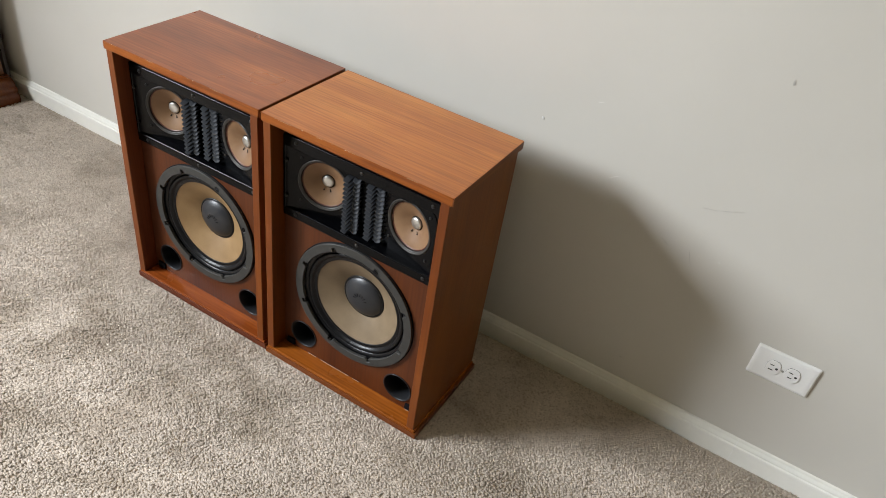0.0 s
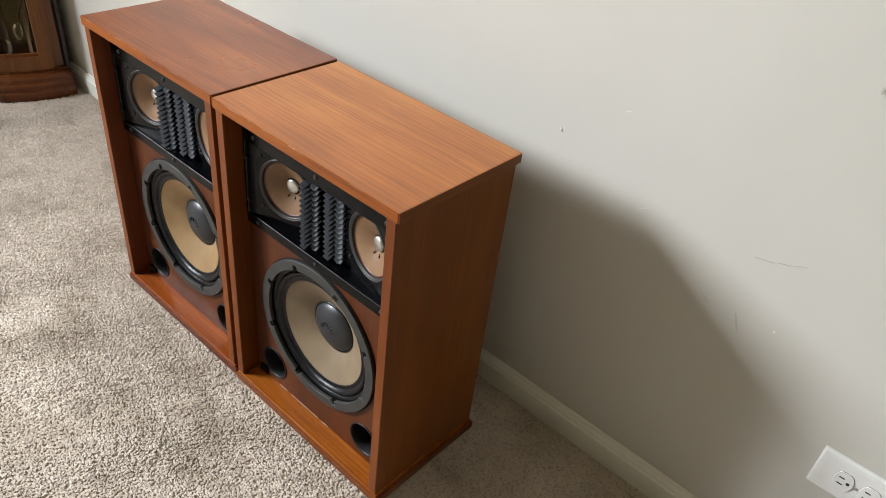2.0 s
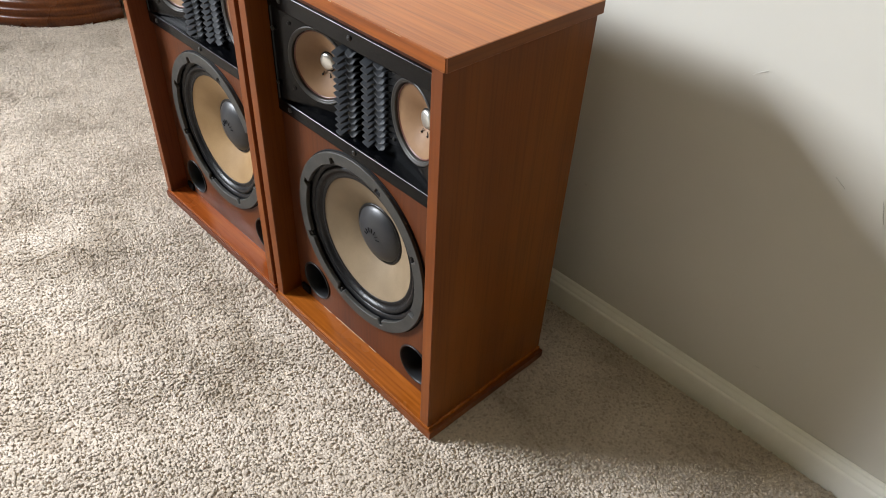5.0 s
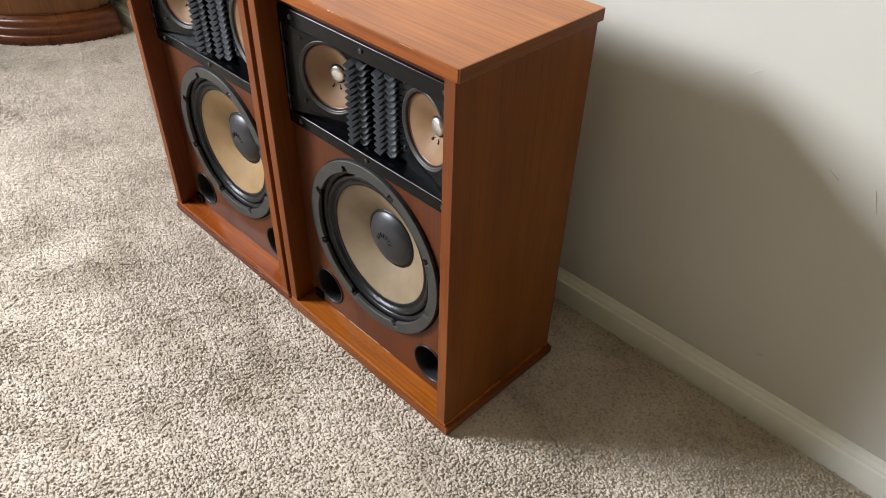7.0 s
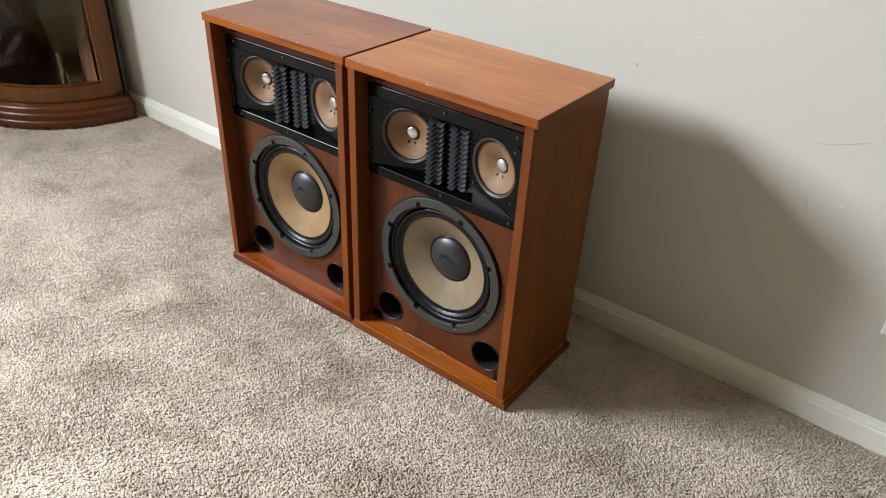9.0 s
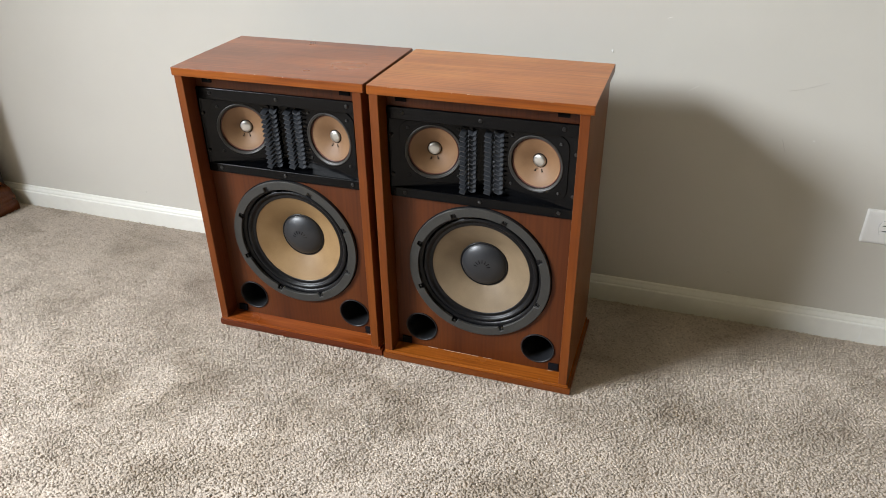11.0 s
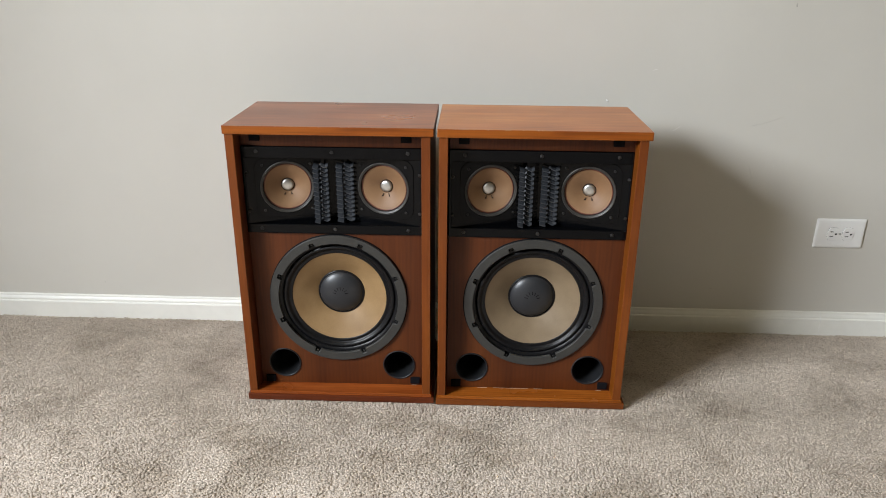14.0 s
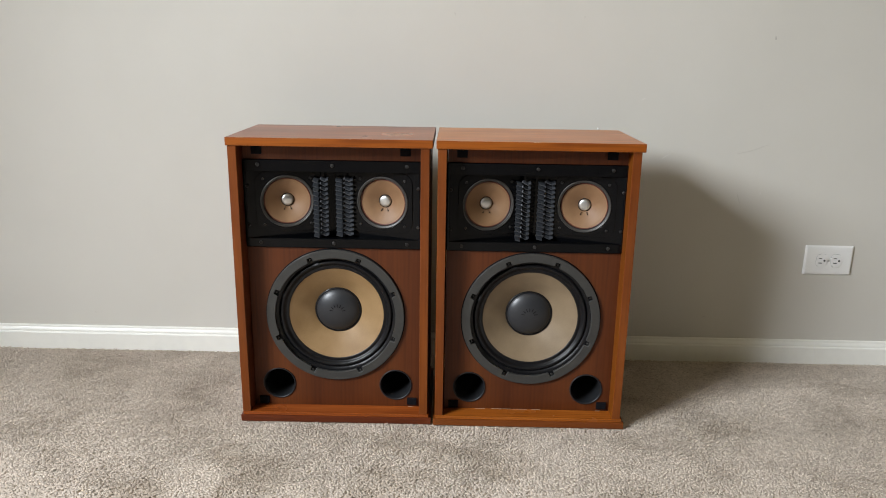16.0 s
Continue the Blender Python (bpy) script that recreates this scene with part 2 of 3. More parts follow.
def box(x0, y0, z0, x1, y1, z1, bev=0.0012, seg=2):
    bm = bmesh.new()
    bmesh.ops.create_cube(bm, size=1)
    bmesh.ops.scale(bm, vec=(x1 - x0, y1 - y0, z1 - z0), verts=bm.verts)
    bmesh.ops.translate(bm, vec=((x0 + x1) / 2, (y0 + y1) / 2, (z0 + z1) / 2), verts=bm.verts)
    if bev:
        bmesh.ops.bevel(bm, geom=bm.edges[:], offset=bev, segments=seg, affect="EDGES", profile=0.5)
    return bm

def lathe(profile, m=Matrix(), seg=64, closed=False):
    """Revolves (radius, depth) points about the depth axis y."""
    bm = bmesh.new()
    rings = []
    for r, d in profile:
        if r < 1e-6:
            rings.append([bm.verts.new((0, d, 0))])
        else:
            rings.append([bm.verts.new((r * math.cos(2 * math.pi * k / seg), d, r * math.sin(2 * math.pi * k / seg))) for k in range(seg)])
    pairs = list(zip(rings, rings[1:])) + ([(rings[-1], rings[0])] if closed else [])
    for a, b in pairs:
        for k in range(seg):
            j = (k + 1) % seg
            if len(a) == 1 and len(b) > 1:
                bm.faces.new((a[0], b[k], b[j]))
            elif len(b) == 1 and len(a) > 1:
                bm.faces.new((a[k], b[0], a[j]))
            elif len(a) > 1:
                bm.faces.new((a[k], b[k], b[j], a[j]))
    bmesh.ops.recalc_face_normals(bm, faces=bm.faces[:])
    bmesh.ops.transform(bm, matrix=m, verts=bm.verts)
    return bm

def circle(cx, cz, r, n=64):
    return [(cx + r * math.cos(2 * math.pi * k / n), cz + r * math.sin(2 * math.pi * k / n)) for k in range(n)]

def rect(x0, z0, x1, z1, r=0.0, n=6):
    if not r:
        return [(x0, z0), (x1, z0), (x1, z1), (x0, z1)]
    pts = []
    for cx, cz, a in ((x1 - r, z0 + r, -90), (x1 - r, z1 - r, 0), (x0 + r, z1 - r, 90), (x0 + r, z0 + r, 180)):
        pts += [(cx + r * math.cos(radians(a + 90 * k / n)), cz + r * math.sin(radians(a + 90 * k / n))) for k in range(n + 1)]
    return pts

def plate(outlines, y0, y1, m=Matrix(), bev=0.0):
    """A flat plate in x and z from depth y0 to y1; the outlines after the first are holes."""
    cu = bpy.data.curves.new("plate", "CURVE")
    cu.dimensions, cu.fill_mode = "2D", "BOTH"
    cu.extrude = (y1 - y0) / 2 - bev
    cu.bevel_depth, cu.bevel_resolution = bev, 1
    for pts in outlines:
        sp = cu.splines.new("POLY")
        sp.points.add(len(pts) - 1)
        for p, (x, z) in zip(sp.points, pts):
            p.co = (x, z, 0, 1)
        sp.use_cyclic_u = True
    ob = bpy.data.objects.new("plate", cu)
    me = bpy.data.meshes.new_from_object(ob)
    bpy.data.objects.remove(ob)
    me.transform(m @ Matrix.Translation((0, (y0 + y1) / 2, 0)) @ Matrix.Rotation(radians(90), 4, "X"))
    return me

def thing(name, label, category, m=Matrix(), group=""):
    ob = new(name)
    ob.empty_display_size = 0.05
    ob.matrix_world = m
    return tagged(ob, label, category, group)

# ---- setting ----
def structure(name, bm, mat, label, category):
    return tagged(part(name, bm, mat), label, category, kind="structure")

structure("wall_north", box(LEFT_X - 0.12, WALL_Y, -0.05, RIGHT_X + 0.12, WALL_Y + 0.12, CEIL, 0), WALL_PAINT, "pale greige painted wall behind the loudspeakers, lightly scuffed", "wall")
structure("wall_east", box(RIGHT_X, REAR_Y, -0.05, RIGHT_X + 0.12, WALL_Y - 0.002, CEIL, 0), DARK_BOUNCE_PAINT, "unseen side wall of the room, dark brown to dim and warm bounced light", "wall")

def wall_with_window(name, along, at, a0, a1, w0, w1, z0, z1, outward):
    pieces = ((a0, w0, -0.05, CEIL), (w1, a1, -0.05, CEIL), (w0, w1, -0.05, z0), (w0, w1, z1, CEIL))
    bm = bmesh.new()
    for p0, p1, q0, q1 in pieces:
        t0, t1 = sorted((at, at + outward * 0.12))
        sub = box(t0, p0, q0, t1, p1, q1, 0) if along == "y" else box(p0, t0, q0, p1, t1, q1, 0)
        me = bpy.data.meshes.new("piece")
        sub.to_mesh(me)
        sub.free()
        bm.from_mesh(me)
        bpy.data.meshes.remove(me)
    return structure(name, bm, OCHRE_BOUNCE_PAINT, "unseen wall with a window opening, ochre to warm the bounced light", "wall")

wall_with_window("wall_west", "y", LEFT_X, REAR_Y, WALL_Y - 0.002, WIN_Y0, WIN_Y1, WIN_Z0, WIN_Z1, -1)
structure("wall_south", box(LEFT_X - 0.12, REAR_Y - 0.12, -0.05, RIGHT_X + 0.12, REAR_Y, CEIL, 0), DARK_BOUNCE_PAINT, "unseen wall behind the camera, dark brown to dim and warm bounced light", "wall")
structure("ceiling", box(LEFT_X - 0.12, REAR_Y - 0.12, CEIL, RIGHT_X + 0.12, WALL_Y + 0.12, CEIL + 0.1, 0), CEILING, "plain unseen ceiling, warm beige to tint the bounced light", "ceiling")
structure("floor", box(LEFT_X - 0.12, REAR_Y - 0.12, -0.15, RIGHT_X + 0.12, WALL_Y + 0.12, -0.0100, 0), CARPET, "beige carpeted floor of the room", "floor")

def ground_outside():
    bm = bmesh.new()
    bmesh.ops.create_grid(bm, x_segments=2, y_segments=2, size=400)
    bmesh.ops.translate(bm, vec=(0, 0, -0.6), verts=bm.verts)
    structure("ground", bm, plain("lawn", (0.06, 0.09, 0.035), 0.9, grain=0.3, scale=3), "plain grass ground outside the windows", "ground")
ground_outside()

def window_frame(name, m, wide, high):
    """Stands in the x-z plane, sill at the origin."""
    root = thing(name, "white framed window with clear glass panes", "window", m)
    root["kind"] = "structure"
    f = 0.05
    for nm, b in (("window_sill", (-wide / 2 - 0.04, -0.05, -0.03, wide / 2 + 0.04, 0.06, 0.0)), ("window_frame", (-wide / 2, 0.02, 0.0, -wide / 2 + f, 0.08, high)),
                  ("window_frame", (wide / 2 - f, 0.02, 0.0, wide / 2, 0.08, high)), ("window_frame", (-wide / 2 + f, 0.02, high - f, wide / 2 - f, 0.08, high)),
                  ("window_frame", (-wide / 2 + f, 0.02, 0.0, wide / 2 - f, 0.08, f)), ("window_frame", (-0.02, 0.025, f, 0.02, 0.075, high - f))):
        part(nm, box(*b, 0.003), TRIM, root)

window_frame("window_1", pose(LEFT_X, (WIN_Y0 + WIN_Y1) / 2, WIN_Z0, 0, 0, 90), WIN_Y1 - WIN_Y0, WIN_Z1 - WIN_Z0)

def baseboard(name, x0, x1, mat=TRIM, label="white painted profiled wooden baseboard along the wall", proud=0.0):
    """Profiled skirting along the wall, its ogee top narrower than its flat face."""
    bm = bmesh.new()
    y = WALL_Y - proud
    prof = [(y - 0.0005, -0.015), (y - 0.0135, -0.015), (y - 0.0135, 0.037), (y - 0.0125, 0.0392), (y - 0.010, 0.041), (y - 0.0098, 0.045),
            (y - 0.0085, 0.048), (y - 0.006, 0.0525), (y - 0.0055, 0.0558), (y - 0.0035, 0.0578), (y - 0.0005, 0.0585)]
    ends = [[bm.verts.new((x, p, q)) for p, q in prof] for x in (x0, x1)]
    for k in range(len(prof)):
        j = (k + 1) % len(prof)
        bm.faces.new((ends[0][k], ends[0][j], ends[1][j], ends[1][k]))
    bm.faces.new(ends[0][::-1]), bm.faces.new(ends[1])
    bmesh.ops.recalc_face_normals(bm, faces=bm.faces[:])
    return structure(name, bm, mat, label, "baseboard")

baseboard("baseboard", LEFT_X, 1.0445)
baseboard("baseboard", 1.0458, RIGHT_X)
baseboard("trim", 1.0445, 1.0458, plain("joint_filler", (0.88, 0.87, 0.84), 0.7), "thin pale filler in the baseboard joint", 0.0004)

# ---- carpet pile ----
def carpet_pile(x0, x1, y0, y1, pitch, seed):
    """Plush pile: one small leaning tip of yarn a tuft, each with its own lean, height and twist."""
    rng = np.random.default_rng(seed)
    nx, ny = int((x1 - x0) / pitch), int((y1 - y0) / (pitch * 0.87))
    I, J = np.meshgrid(np.arange(nx), np.arange(ny))
    X = (x0 + (I + 0.5 * (J % 2) + 0.25) * pitch + rng.normal(0, 0.33, I.shape) * pitch).ravel()
    Y = (y0 + (J + 0.5) * pitch * 0.87 + rng.normal(0, 0.33, I.shape) * pitch).ravel()
    under = (X > -0.42) & (X < 0.42) & (Y > 0.012) & (Y < 0.255)
    keep = ~under & (Y < y1 - 0.002)
    X, Y = X[keep], Y[keep]
    n = len(X)
    # the pile leans one way here and another there, as feet and brushes left it
    lx, ly, low = np.zeros(n), np.zeros(n), np.zeros(n)
    wave = np.random.default_rng(12)
    for k in range(14):
        ang, size, ph = wave.uniform(0, 2 * math.pi), wave.uniform(0.05, 0.5), wave.uniform(0, 6.28, 3)
        arg = 2 * math.pi * (X * math.cos(ang) + Y * math.sin(ang)) / size
        lx, ly, low = lx + np.sin(arg + ph[0]), ly + np.sin(arg + ph[1]), low + np.sin(arg + ph[2])
    for k in range(8):
        ang, size, ph = wave.uniform(0, 2 * math.pi), wave.uniform(0.012, 0.03), wave.uniform(0, 6.28, 2)
        arg = 2 * math.pi * (X * math.cos(ang) + Y * math.sin(ang)) / size
        lx, ly, low = lx + 0.8 * np.sin(arg + ph[0]), ly + 0.8 * np.sin(arg + ph[1]), low + 0.9 * np.sin(arg + ph[0] + ph[1])
    grow = pitch / 0.0040
    lx, ly = 0.00022 * grow * lx + rng.normal(0, 0.0009, n) * grow, 0.00022 * grow * ly + rng.normal(0, 0.0009, n) * grow
    top = -0.0056 + 0.00014 * low + rng.normal(0, 0.00105, n)
    fat, spin = rng.uniform(0.60, 0.92, n) * pitch, rng.uniform(0, 2 * math.pi, n)
    flat, drop = rng.uniform(0.60, 1.0, n), rng.uniform(0.0018, 0.0030, n)
    co = np.empty((n, 5, 3))
    for c in range(4):
        a = c * math.pi / 2
        u, v = fat * math.cos(a), fat * flat * math.sin(a)
        co[:, c, 0] = X + u * np.cos(spin) - v * np.sin(spin)
        co[:, c, 1] = np.minimum(Y + u * np.sin(spin) + v * np.cos(spin), y1)
        co[:, c, 2] = top - drop
    co[:, 4, 0], co[:, 4, 1], co[:, 4, 2] = X + lx, np.minimum(Y + ly, y1), top
    each = np.array([[c, (c + 1) % 4, 4] for c in range(4)]).ravel()
    starts = np.arange(4) * 3
    base = np.arange(n)[:, None]
    me = bpy.data.meshes.new("carpet_pile")
    me.vertices.add(n * 5)
    me.vertices.foreach_set("co", co.ravel())
    me.loops.add(n * len(each))
    me.loops.foreach_set("vertex_index", (base * 5 + each[None]).ravel())
    me.polygons.add(n * 4)
    me.polygons.foreach_set("loop_start", (base * len(each) + starts[None]).ravel())
    me.update(calc_edges=True)
    ob = put("carpet_pile", me, CARPET, None, "", True)
    return tagged(ob, "beige plush carpet pile, footmarks and brushed patches shaded into its colour", "carpet", kind="stuff")

carpet_pile(-1.05, 1.15, -0.82, WALL_Y - 0.0145, 0.0044, 4)
carpet_pile(-2.38, -1.05, -0.82, WALL_Y - 0.0145, 0.0052, 5)
carpet_pile(1.15, 1.70, -0.82, WALL_Y - 0.0145, 0.0048, 6)
carpet_pile(1.70, 3.20, -0.82, WALL_Y - 0.0145, 0.012, 7)
carpet_pile(-2.38, 3.20, -3.60, -0.82, 0.012, 8)

# ---- loudspeakers ----
W, D, H = 0.428, 0.269, 0.643
SIDE, TOP, BASE, BAF = 0.0185, 0.0175, 0.0225, 0.0410
HORN_Z0, HORN_Z1 = 0.4025, 0.5915

def screw(name, x, y, z, r, parent, m=Matrix()):
    bm = lathe([(0.0, -0.0022), (r * 0.45, -0.0022), (r * 0.5, -0.0012), (r * 0.55, -0.0022), (r * 0.85, -0.002), (r, -0.0008), (r, 0.0004)], m @ Matrix.Translation((x, y, z)), 14)
    return part(name, bm, BOLT, parent, "", True)

def fin_mesh(wide, near_back, far_back):
    """A louvre blade: a folded strip, notched at its middle fold, that rises towards the back; its two leaves stand at their own depths."""
    stretch = wide / 0.0365
    xs = [x * stretch for x in (0.0, 0.0060, 0.0130, 0.0138, 0.0178, 0.0186, 0.0290, 0.0365)]
    zs = [0.0012, -0.0002, -0.0020, -0.0016, 0.0030, 0.0034, -0.0006, 0.0020]
    deep = max(near_back, far_back) + 0.011
    notch = [near_back, near_back, near_back + 0.0004, deep, deep, far_back + 0.0010, far_back, far_back + 0.0016]
    lo, hi = [], []
    bm = bmesh.new()
    for back, rise in ((0.0, 0.0), (0.5, 0.0042), (1.0, 0.0052)):
        row = [(x, n + back * (deep + 0.003 - n), z + rise) for x, z, n in zip(xs, zs, notch)]
        lo.append([bm.verts.new((x, y, z - 0.0008)) for x, y, z in row])
        hi.append([bm.verts.new((x, y, z + 0.0008)) for x, y, z in row])
    n, k = len(xs), len(lo)
    for i in range(k - 1):
        for j in range(n - 1):
            bm.faces.new((hi[i][j], hi[i][j + 1], hi[i + 1][j + 1], hi[i + 1][j]))
            bm.faces.new((lo[i][j], lo[i + 1][j], lo[i + 1][j + 1], lo[i][j + 1]))
        bm.faces.new((hi[i][0], hi[i + 1][0], lo[i + 1][0], lo[i][0]))
        bm.faces.new((hi[i][n - 1], lo[i][n - 1], lo[i + 1][n - 1], hi[i + 1][n - 1]))
    for j in range(n - 1):
        bm.faces.new((hi[0][j], lo[0][j], lo[0][j + 1], hi[0][j + 1]))
        bm.faces.new((hi[k - 1][j], hi[k - 1][j + 1], lo[k - 1][j + 1], lo[k - 1][j]))
    bmesh.ops.recalc_face_normals(bm, faces=bm.faces[:])
    me = bpy.data.meshes.new("louvre_fin")
    bm.to_mesh(me)
    bm.free()
    me.materials.append(FIN)
    return me

FIN_BLADES = (fin_mesh(0.0310, 0.0, 0.0095), fin_mesh(0.0370, 0.0, 0.0060))

def tweeter(panel, m):
    """A small cone driver in a round frame; depth runs along local y."""
    tw = part("tweeter", lathe([(0.0522, 0.006), (0.0527, 0.0005), (0.0538, -0.0018), (0.0550, -0.0012), (0.0560, -0.0030), (0.0578, -0.0034), (0.0590, -0.0022), (0.0595, 0.0015)], m, 64), TW_RING, panel, "small cone tweeter in a dark round frame", True)
    part("gasket", lathe([(0.0490, 0.0056), (0.0502, 0.0026), (0.0516, 0.0028), (0.0526, 0.0060)], m, 64), GASKET, tw, "red-brown rim", True)
    part("cone", lathe([(0.0500, 0.0040), (0.0460, 0.0050), (0.036, 0.0096), (0.025, 0.0152), (0.016, 0.0205), (0.0115, 0.0232)], m, 64), CONE_SMALL, tw, "brown paper cone", True)
    part("dust_cap", lathe([(0.0, 0.0152), (0.005, 0.0154), (0.0095, 0.0160), (0.0120, 0.0170), (0.0131, 0.0186), (0.0133, 0.0225)], m, 40), CHROME, tw, "silver metal dome", True)
    part("cap_rim", lathe([(0.0131, 0.0205), (0.0141, 0.0198), (0.0149, 0.0205), (0.0144, 0.0225)], m, 40), BLACK, tw, "", True)
    for dx in (-0.0055, 0.0055):
        bm = box(-0.0005, 0.0165, -0.0205, 0.0005, 0.0175, -0.0150, 0.0002, 1)
        bmesh.ops.rotate(bm, cent=(0, 0.017, -0.015), matrix=Matrix.Rotation(radians(-18 if dx > 0 else 18), 3, "Y"), verts=bm.verts)
        bmesh.ops.translate(bm, vec=(dx, 0, -0.0005), verts=bm.verts)
        bmesh.ops.transform(bm, matrix=m, verts=bm.verts)
        part("lead", bm, BLACK, tw, "short black lead wire")
        part("solder_joint", lathe([(0, 0.0145), (0.0013, 0.0150), (0.0016, 0.0165), (0, 0.0175)], m @ Matrix.Translation((dx * 1.4, 0, -0.0210)), 10), BLACK, tw, "", True)
    return tw

def horn(root):
    x0, x1 = SIDE + 0.006, W - SIDE - 0.006
    hx0, hx1, hz0, hz1 = x0 + 0.003, x1 - 0.003, HORN_Z0 + 0.0175, HORN_Z1 - 0.0225
    y = BAF - 0.005
    pan = put("horn_panel", plate([rect(x0, HORN_Z0, x1, HORN_Z1, 0.002), rect(hx0, hz0, hx1, hz1, 0.003)], y, BAF + 0.001, bev=0.0019), HORN, root, "black moulded plastic panel holding tweeters and louvres")
    mid, deep, a = W / 2, 0.0440, radians(12.0)
    half = mid - hx0
    # floor and roof of the recess, deepest in the middle
    for z, nz in ((hz0, 1), (hz1, -1)):
        bm = bmesh.new()
        lo = [bm.verts.new(p) for p in ((hx0, y + 0.002, z), (hx1, y + 0.002, z), (hx1, y + 0.006, z), (mid + 0.012, y + deep + 0.004, z), (mid - 0.012, y + deep + 0.004, z), (hx0, y + 0.006, z))]
        bm.faces.new(lo)
        ext = bmesh.ops.extrude_face_region(bm, geom=bm.faces[:])
        bmesh.ops.translate(bm, vec=(0, 0, -0.002 * nz), verts=[v for v in ext["geom"] if isinstance(v, bmesh.types.BMVert)])
        bmesh.ops.recalc_face_normals(bm, faces=bm.faces[:])
        part("recess_floor" if nz > 0 else "recess_roof", bm, HORN, pan)
    part("recess_back", box(mid - 0.02, y + deep, hz0 - 0.002, mid + 0.02, y + deep + 0.003, hz1 + 0.002, 0.0005, 1), HORN, pan)
    # two inward-angled mounting faces with their drivers
    zc = 0.5000
    for s in (1, -1):
        m = Matrix.Translation((hx0 if s > 0 else hx1, y + 0.0015, 0)) @ Matrix.Rotation(s * a, 4, "Z")
        u = 0.0865 if s > 0 else -0.0835
        lo, hi = sorted((0.0, s * half / math.cos(a)))
        put("mounting_face", plate([rect(lo, hz0 - 0.001, hi, hz1 + 0.001), circle(u, zc, 0.0580)], 0.0, 0.002, m), HORN, pan)
        put("driver_bezel", plate([rect(u - 0.0665, zc - 0.0655, u + 0.0665, zc + 0.0655, 0.024), circle(u, zc, 0.0580)], -0.0018, 0.0002, m, 0.0006), HORN, pan)
        md = m @ Matrix.Translation((u, 0, zc))
        tweeter(pan, md @ Matrix.Scale(0.975, 4))
        for dx in (-0.0500, 0.0500):
            for dz in (-0.0500, 0.0500):
                screw("screw", dx, -0.0018, dz, 0.0030, pan, md)
    for z, xs in ((HORN_Z1 - 0.0095, (x0 + 0.031, mid, x1 - 0.031)), (HORN_Z0 + 0.0095, (x0 + 0.031, mid, x1 - 0.031))):
        for x in xs:
            screw("screw", x, y, z, 0.0040, pan)
    for x in (x0 + 0.0065, x1 - 0.0065):
        for z in (0.450, 0.535):
            screw("screw", x, y, z, 0.0036, pan)
    # two stacks of louvre fins
    for start, front, blade in ((-0.0432, 0.0012, FIN_BLADES[0]), (0.0040, 0.0120, FIN_BLADES[1])):
        stack = part("louvre_spine", box(mid + start + 0.015, y + front + 0.0190, hz0 + 0.001, mid + start + 0.023, y + 0.0435, hz1 - 0.001, 0.0005, 1), HORN, pan, "spine carrying folded charcoal louvre fins")
        for k in range(13):
            f = new("fin", blade)
            f.parent = stack
            f.location = (mid + start, y + front + 0.0003 * (k % 3), hz0 + 0.0060 + k * 0.0100)

